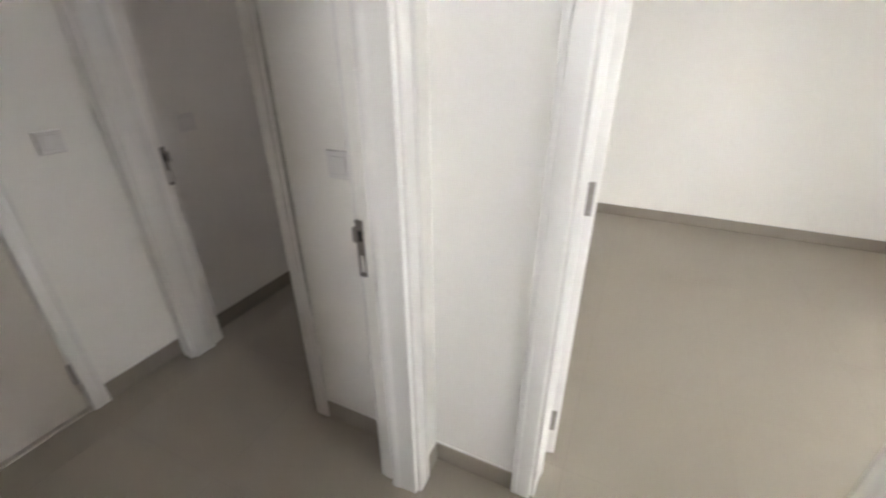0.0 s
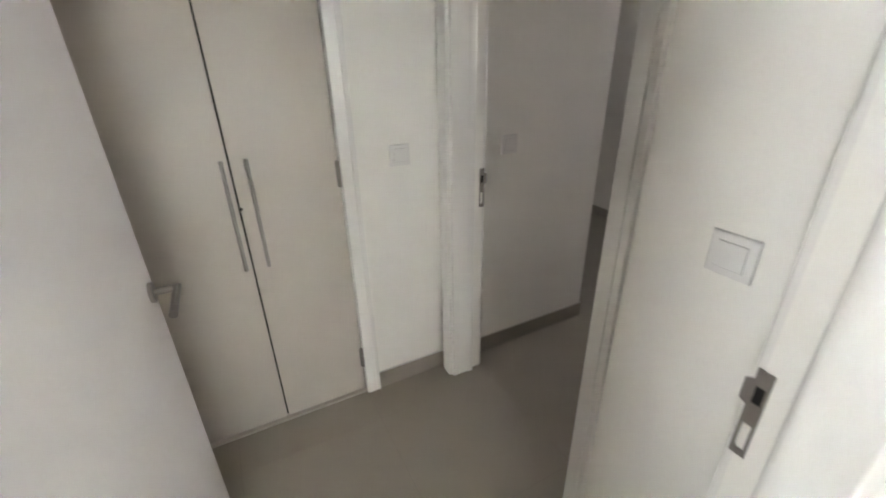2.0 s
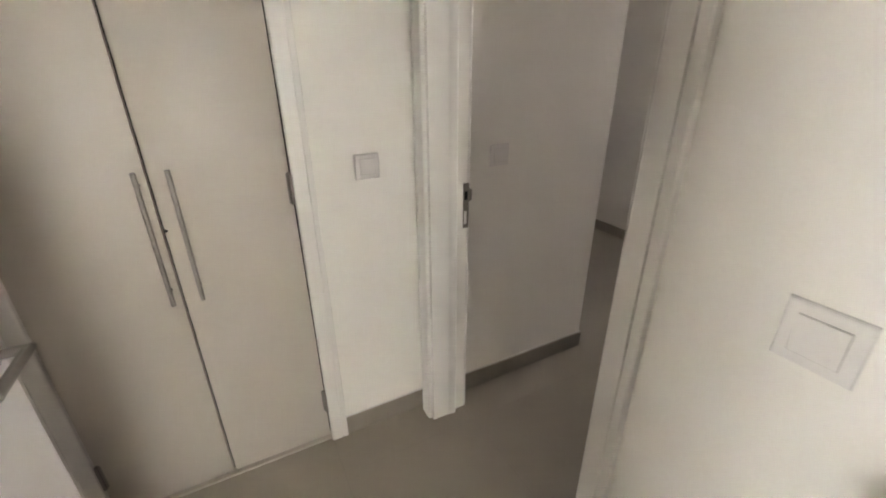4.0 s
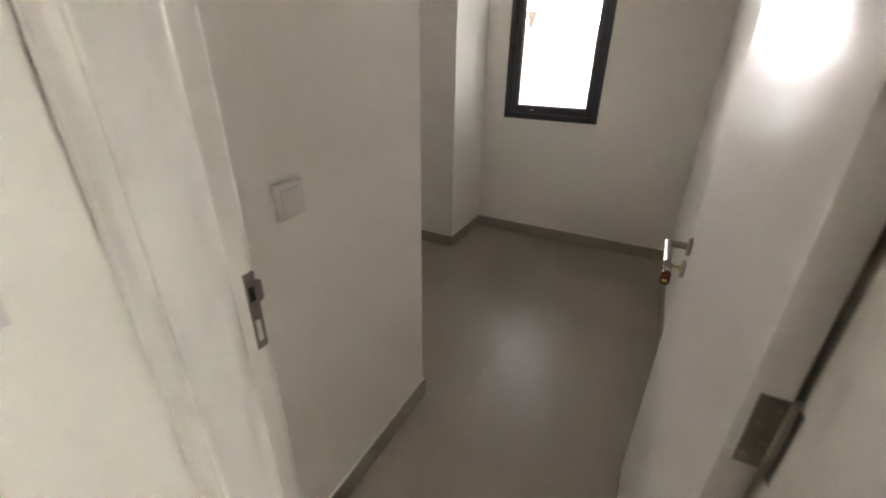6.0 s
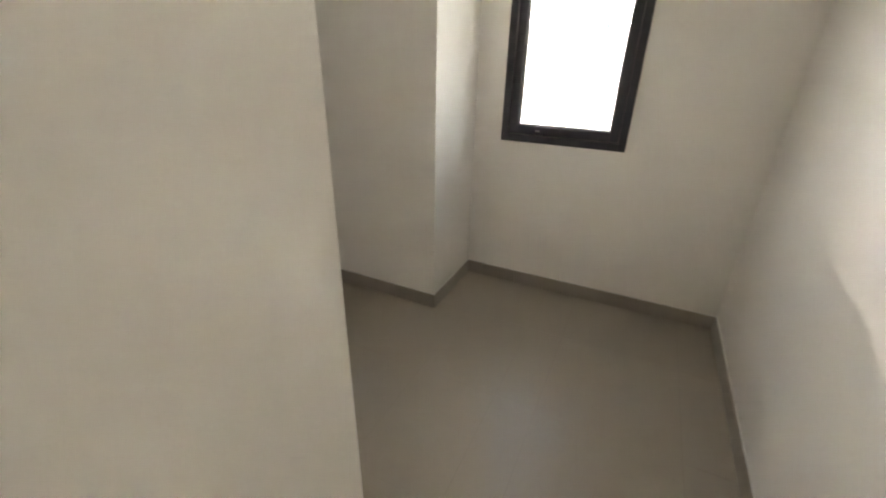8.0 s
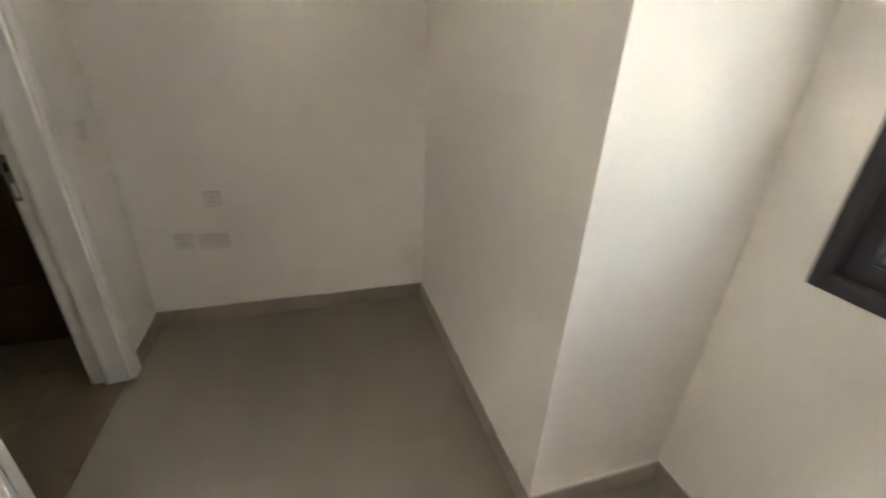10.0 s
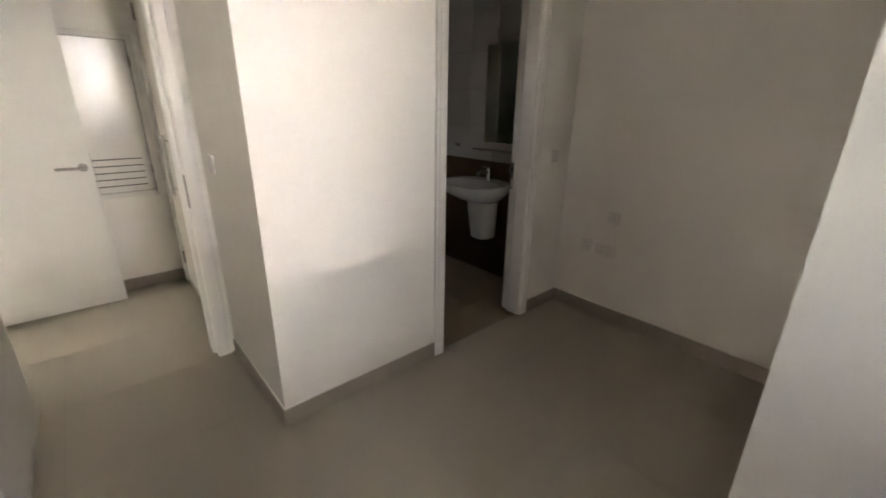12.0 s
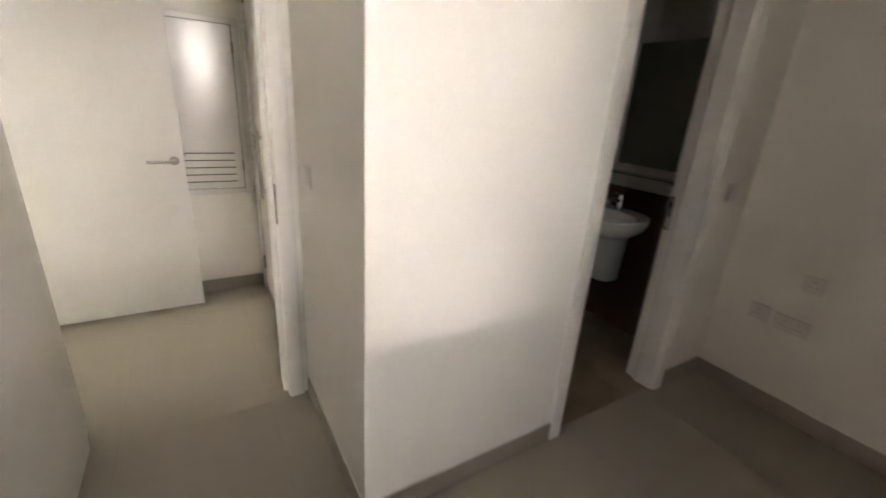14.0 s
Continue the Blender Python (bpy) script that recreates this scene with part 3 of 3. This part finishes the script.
# ---- window ----
def window():
    o = Vector(((WX0 + WX1) / 2, Y_WIN, WZ0))
    root = thing("window_1", "dark grey aluminium casement window, daylight beyond", "window", kind="structure", at=o)

    def put(name, bm, mat, parent, label="", smooth=False):
        bmesh.ops.translate(bm, verts=bm.verts[:], vec=-o)
        return part(name, bm, mat, parent, label, smooth)

    def ring(name, x0, x1, z0, z1, w, y0, y1, mat, parent, label="", bevel=0.003):
        for a in ((x0, x0 + w), (x1 - w, x1)):
            put(name, box(bmesh.new(), (a[0], y0, z0), (a[1], y1, z1), bevel, 2 if bevel else 1), mat, parent, label, True)
        for a in ((z0, z0 + w), (z1 - w, z1)):
            put(name, box(bmesh.new(), (x0 + w, y0 + 0.0004, a[0]), (x1 - w, y1 - 0.0004, a[1]), bevel, 2 if bevel else 1), mat, parent, label, True)

    ring("window_frame", WX0, WX1, WZ0, WZ1, 0.042, Y_WIN - 0.006, Y_WIN + 0.075, ALU, root, "anthracite aluminium frame")
    ring("sash", WX0 + 0.044, WX1 - 0.044, WZ0 + 0.044, WZ1 - 0.044, 0.050, Y_WIN + 0.012, Y_WIN + 0.070, ALU, root, "anthracite aluminium sash")
    ring("gasket", WX0 + 0.0935, WX1 - 0.0935, WZ0 + 0.0935, WZ1 - 0.0935, 0.004, Y_WIN + 0.022, Y_WIN + 0.060, GASKET, root, "black rubber gasket", 0)
    ring("spacer", WX0 + 0.097, WX1 - 0.097, WZ0 + 0.097, WZ1 - 0.097, 0.008, Y_WIN + 0.042, Y_WIN + 0.054, SPACER, root, "bright glazing spacer bar", 0)
    pane = put("pane", box(bmesh.new(), (WX0 + 0.096, Y_WIN + 0.036, WZ0 + 0.096), (WX1 - 0.096, Y_WIN + 0.041, WZ1 - 0.096)), GLASS, root, "clear glass pane")
    pane.visible_shadow = False
    put("drain_cap", box(bmesh.new(), (WX0 + 0.205, Y_WIN + 0.009, WZ0 + 0.064), (WX0 + 0.232, Y_WIN + 0.0125, WZ0 + 0.073), 0.001), SPACER, root, "small bright drain cap")
    put("window_sill", box(bmesh.new(), (WX0, Y_WIN + 0.076, WZ0), (WX1, Y_WIN + 0.23, WZ0 + 0.012), 0.002), PAVING, root, "pale outer sill")


window()


def plain_window(name, label, place, wide, z0, z1):
    """A plain glazed window in an opening; place turns width, depth and height into the world."""
    root = thing(name, label, "window", kind="structure")
    f = 0.03
    for lo, hi in (((0, 0.05, z0), (f, 0.11, z1)), ((wide - f, 0.05, z0), (wide, 0.11, z1)), ((f, 0.05, z0), (wide - f, 0.11, z0 + f)),
                   ((f, 0.05, z1 - f), (wide - f, 0.11, z1))):
        bm = box(bmesh.new(), lo, hi, 0.003)
        for v in bm.verts:
            v.co = place(*v.co)
        part("frame_bar", bm, ALU, root)
    bm = box(bmesh.new(), (f, 0.078, z0 + f), (wide - f, 0.083, z1 - f))
    for v in bm.verts:
        v.co = place(*v.co)
    part("pane", bm, GLASS, root).visible_shadow = False


plain_window("window_2", "dark grey glazed window of the second room", lambda u, d, z: (X_E + d, BW[0] + u, z), BW[1] - BW[0], BW[2], BW[3])
# Both lobby windows are out of view and added only to let light in.
plain_window("window_3", "unseen dark grey window added to light the lobby and hall", lambda u, d, z: (X_E + d, LW[0] + u, z), LW[1] - LW[0], LW[2], LW[3])
plain_window("window_4", "unseen dark grey window added in the lobby's back wall for light", lambda u, d, z: (GW[0] + u, Y_S - d, z), GW[1] - GW[0], GW[2], GW[3])


# ---- key in the bedroom door ----
def door_key():
    face = door_3.at(0.045, door_3.t + 0.005 + (door_3.w - 0.056), 0.912) + door_3.o
    o = Vector((face.x - 0.010, face.y, face.z))
    root = thing("door_key", "brass key in the lock with an amber plastic tag", "key", at=o)
    part("blade", box(bmesh.new(), (-0.020, -0.0012, -0.004), (0.0, 0.0012, 0.004)), BRASS, root, "flat brass key blade")
    part("bow", disc(bmesh.new(), (-0.026, -0.0012, 0), (0, 1, 0), 0.0085, 0.0024, 0.0006, 20), STEEL, root, "round key bow")
    ring = [(-0.029 + 0.009 * math.cos(a), 0.001 * math.sin(2 * a), -0.011 + 0.009 * math.sin(a)) for a in [math.tau * k / 18 for k in range(19)]]
    part("key_ring", tube(bmesh.new(), ring, 0.0010, 8), STEEL, root, "thin steel split ring", True)
    # the tag: a waisted, rounded slab of clear brown plastic
    half = [(0.005, 0.000), (0.011, -0.004), (0.0135, -0.011), (0.0125, -0.018), (0.0145, -0.026), (0.0135, -0.036), (0.010, -0.042), (0.004, -0.045)]
    outline = [(u - 0.030, w - 0.018) for u, w in half] + [(-u - 0.030, w - 0.018) for u, w in half[::-1]]
    tag = part("tag", prism(bmesh.new(), outline, -0.0035, 0.0035, lambda x, z, y: (x, y, z)), AMBER, root, "translucent brown-red plastic key tag", True)
    # Brass block put into the tag for its amber-yellow glint.
    part("paper_slip", box(bmesh.new(), (-0.036, -0.0038, -0.052), (-0.024, 0.0038, -0.044)), BRASS, tag, "small brass block for the tag's yellow glint")


door_key()


# ---- bathroom ----
def rings_mesh(rings):
    bm = bmesh.new()
    vs = [[bm.verts.new(p) for p in r] for r in rings]
    n = len(rings[0])
    for a, c in zip(vs, vs[1:]):
        for k in range(n):
            bm.faces.new((a[k], a[(k + 1) % n], c[(k + 1) % n], c[k]))
    bm.faces.new(vs[0][::-1])
    bm.faces.new(vs[-1])
    return bm


def oval(z, deep, wide, start=0.0, n=36, power=2.5):
    out = []
    for k in range(n):
        a = math.tau * k / n
        c, s = math.cos(a), math.sin(a)
        out.append((start + deep / 2 + deep / 2 * math.copysign(abs(c) ** (2 / power), c), wide / 2 * math.copysign(abs(s) ** (2 / power), s), z))
    return out


def basin():
    root = thing("wash_basin", "white ceramic wall basin on a half pedestal", "basin", at=(X_NICHE + 0.016, 1.31, 0))
    bm = rings_mesh([oval(0.66, 0.20, 0.20), oval(0.70, 0.32, 0.34), oval(0.755, 0.42, 0.50), oval(0.80, 0.455, 0.56), oval(0.830, 0.460, 0.57), oval(0.838, 0.452, 0.56),
                     oval(0.836, 0.325, 0.49, 0.112), oval(0.815, 0.300, 0.46, 0.122), oval(0.760, 0.240, 0.36, 0.150), oval(0.720, 0.130, 0.20, 0.200), oval(0.712, 0.05, 0.05, 0.240)])
    bowl = part("bowl", bm, CERAMIC, root, smooth=True)
    part("waste", disc(bmesh.new(), (0.265, 0, 0.7125), (0, 0, 1), 0.020, 0.004), CHROME, bowl, "chrome waste", True)
    # Black disc paints the shade of the hole.
    part("overflow", disc(bmesh.new(), (0.128, 0, 0.790), (0.9, 0, 0.25), 0.011, 0.003), DARK, bowl, "black disc for the shade inside the overflow hole", True)
    bm = rings_mesh([oval(0.36, 0.19, 0.17), oval(0.375, 0.205, 0.185), oval(0.50, 0.225, 0.205), oval(0.62, 0.24, 0.225), oval(0.70, 0.25, 0.24)])
    part("half_pedestal", bm, CERAMIC, root, smooth=True)
    tap = thing("basin_tap", "chrome single-lever basin mixer tap", "tap", at=(X_NICHE + 0.085, 1.31, 0.838))
    part("body", rings_mesh([oval(0.0, 0.05, 0.05, -0.025, 20, 2), oval(0.012, 0.046, 0.046, -0.023, 20, 2), oval(0.085, 0.042, 0.042, -0.021, 20, 2), oval(0.10, 0.03, 0.03, -0.015, 20, 2)]), CHROME, tap, smooth=True)
    part("spout", tube(bmesh.new(), [(0.0, 0, 0.050), (0.075, 0, 0.075), (0.115, 0, 0.066), (0.12, 0, 0.050)], 0.0125, 14), CHROME, tap, smooth=True)
    part("lever", tube(bmesh.new(), [(0.0, 0, 0.085), (-0.004, 0, 0.100), (0.06, 0, 0.112)], 0.007, 12), CHROME, tap, smooth=True)


basin()
mir = thing("mirror", "frameless bathroom wall mirror above the basin", "mirror", at=(X_NICHE + 0.013, 1.45, 1.13))
part("glass", box(bmesh.new(), (0.004, -0.265, 0), (0.010, 0.265, 0.72), 0.001), MIRROR, mir)
part("backing", box(bmesh.new(), (0, -0.255, 0.01), (0.004, 0.255, 0.71)), DARK, mir)
shelf = thing("glass_shelf", "clear glass shelf on chrome brackets under the mirror", "shelf", at=(X_NICHE + 0.013, 1.40, 1.075))
part("shelf_glass", box(bmesh.new(), (0.004, -0.25, 0), (0.11, 0.25, 0.007), 0.001), GLASS, shelf)
for y in (-0.21, 0.21):
    part("bracket", tube(bmesh.new(), [(0.0, y, -0.008), (0.06, y, -0.008)], 0.011, 12), CHROME, shelf, "round chrome bracket", True)
hook = thing("robe_hook", "small chrome robe hook on the tiles", "hook", at=(X_NICHE + 0.013, 0.87, 1.085))
part("rose", disc(bmesh.new(), (0, 0, 0), (1, 0, 0), 0.018, 0.008), CHROME, hook, smooth=True)
part("peg", tube(bmesh.new(), [(0.006, 0, 0), (0.035, 0, 0), (0.040, 0, 0.018)], 0.006, 10), CHROME, hook, smooth=True)

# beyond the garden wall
# Tapered shape of unknown use; base colour darkened so strong daylight leaves it peach.
sign = thing("tapered_shape", "tapered shape on a thin post outdoors, its brown darkened against glare", "sign", at=(-3.48, 9.05, 1.86))
part("board", prism(bmesh.new(), [(-0.05, 0.0), (0.03, 0.0), (0.10, 0.20), (0.10, 0.27), (-0.09, 0.27)], 0, 0.04, lambda a, c, d: (a, d, c)),
     material("glare_dimmed_brown", (0.075, 0.048, 0.030), 0.7), sign)
part("post", tube(bmesh.new(), [(-0.015, 0.02, -2.01), (-0.015, 0.02, 0.02)], 0.011, 10), PAVING, sign, "thin pale post")
# Small blue shape of unknown kind; barrel form and stand are added.
tank = thing("blue_shape", "small unidentified blue shape on an added stand before the garden wall", "tank", at=(-2.18, 9.12, 1.86))
part("barrel", disc(bmesh.new(), (0, 0, 0), (0, 0, 1), 0.075, 0.20, 0.02), material("blue_plastic", (0.03, 0.10, 0.30), 0.5), tank, smooth=True)
part("stand", tube(bmesh.new(), [(0, 0, -2.01), (0, 0, 0.0)], 0.03, 12), PAVING, tank, "pale pipe stand added to carry the blue shape", smooth=True)
part("lid", disc(bmesh.new(), (0, 0, 0.20), (0, 0, 1), 0.055, 0.03, 0.01), STICKER, tank, smooth=True)

# ---- floor and wall tiles ----
PITCH, JOINT = 0.592, 0.0014
shared = {}


def tile_mesh(w, d, mat, name="tile"):
    key = (round(w, 3), round(d, 3), mat.name)
    if key not in shared:
        c = 0.0005
        bm = rings_mesh([[(0, 0, -0.0028), (w, 0, -0.0028), (w, d, -0.0028), (0, d, -0.0028)],
                         [(0, 0, -c * 0.5), (w, 0, -c * 0.5), (w, d, -c * 0.5), (0, d, -c * 0.5)],
                         [(c, c, 0), (w - c, c, 0), (w - c, d - c, 0), (c, d - c, 0)]])
        shared[key] = finish(name, bm, mat)
    return shared[key]


def lay(parent, x0, x1, y0, y1, pitch, ox, oy, mat, z=0.0):
    for i in range(math.floor((x0 - ox) / pitch), math.ceil((x1 - ox) / pitch)):
        for j in range(math.floor((y0 - oy) / pitch), math.ceil((y1 - oy) / pitch)):
            a0, a1 = max(x0, ox + i * pitch), min(x1, ox + (i + 1) * pitch)
            b0, b1 = max(y0, oy + j * pitch), min(y1, oy + (j + 1) * pitch)
            if a1 - a0 < 0.02 or b1 - b0 < 0.02:
                continue
            ob = new("tile", tile_mesh(a1 - a0 - JOINT, b1 - b0 - JOINT, mat))
            ob.location = (a0 + JOINT / 2, b0 + JOINT / 2, z)
            ob.parent = parent


lay(floor, X_NICHE, -1.70, 1.962, Y_WIN, PITCH, -1.506, 0.595, TILE)
lay(floor, -1.70, X_E, Y_S, Y_WIN, PITCH, -1.506, 0.595, TILE)
lay(floor, X_NICHE, -1.76, -0.40, 1.960, 0.30, X_NICHE, 1.960, BATHFLOOR)
cladding = piece("wall_bathroom_tiling", box(bmesh.new(), (X_NICHE, -0.40, 0.0), (X_NICHE + 0.006, Y_C - 0.15, 2.4)), GROUT, "half-height brown tiling with white tiles above", "wall tiling")
for row in range(8):
    z0, z1, mat = (row * 0.326, row * 0.326 + 0.324, BATHTILE) if row < 3 else (0.980 + (row - 3) * 0.28, 0.980 + (row - 3) * 0.28 + 0.278, BATHWHITE)
    for col in range(8):
        y1 = Y_C - 0.15 - col * 0.28
        me = tile_mesh(z1 - z0, 0.278, mat, "wall_tile")
        ob = new("wall_tile", me)
        ob.matrix_local = Matrix(((0, 0, 1, X_NICHE + 0.012), (0, 1, 0, y1 - 0.28), (-1, 0, 0, z1), (0, 0, 0, 1)))
        ob.parent = cladding
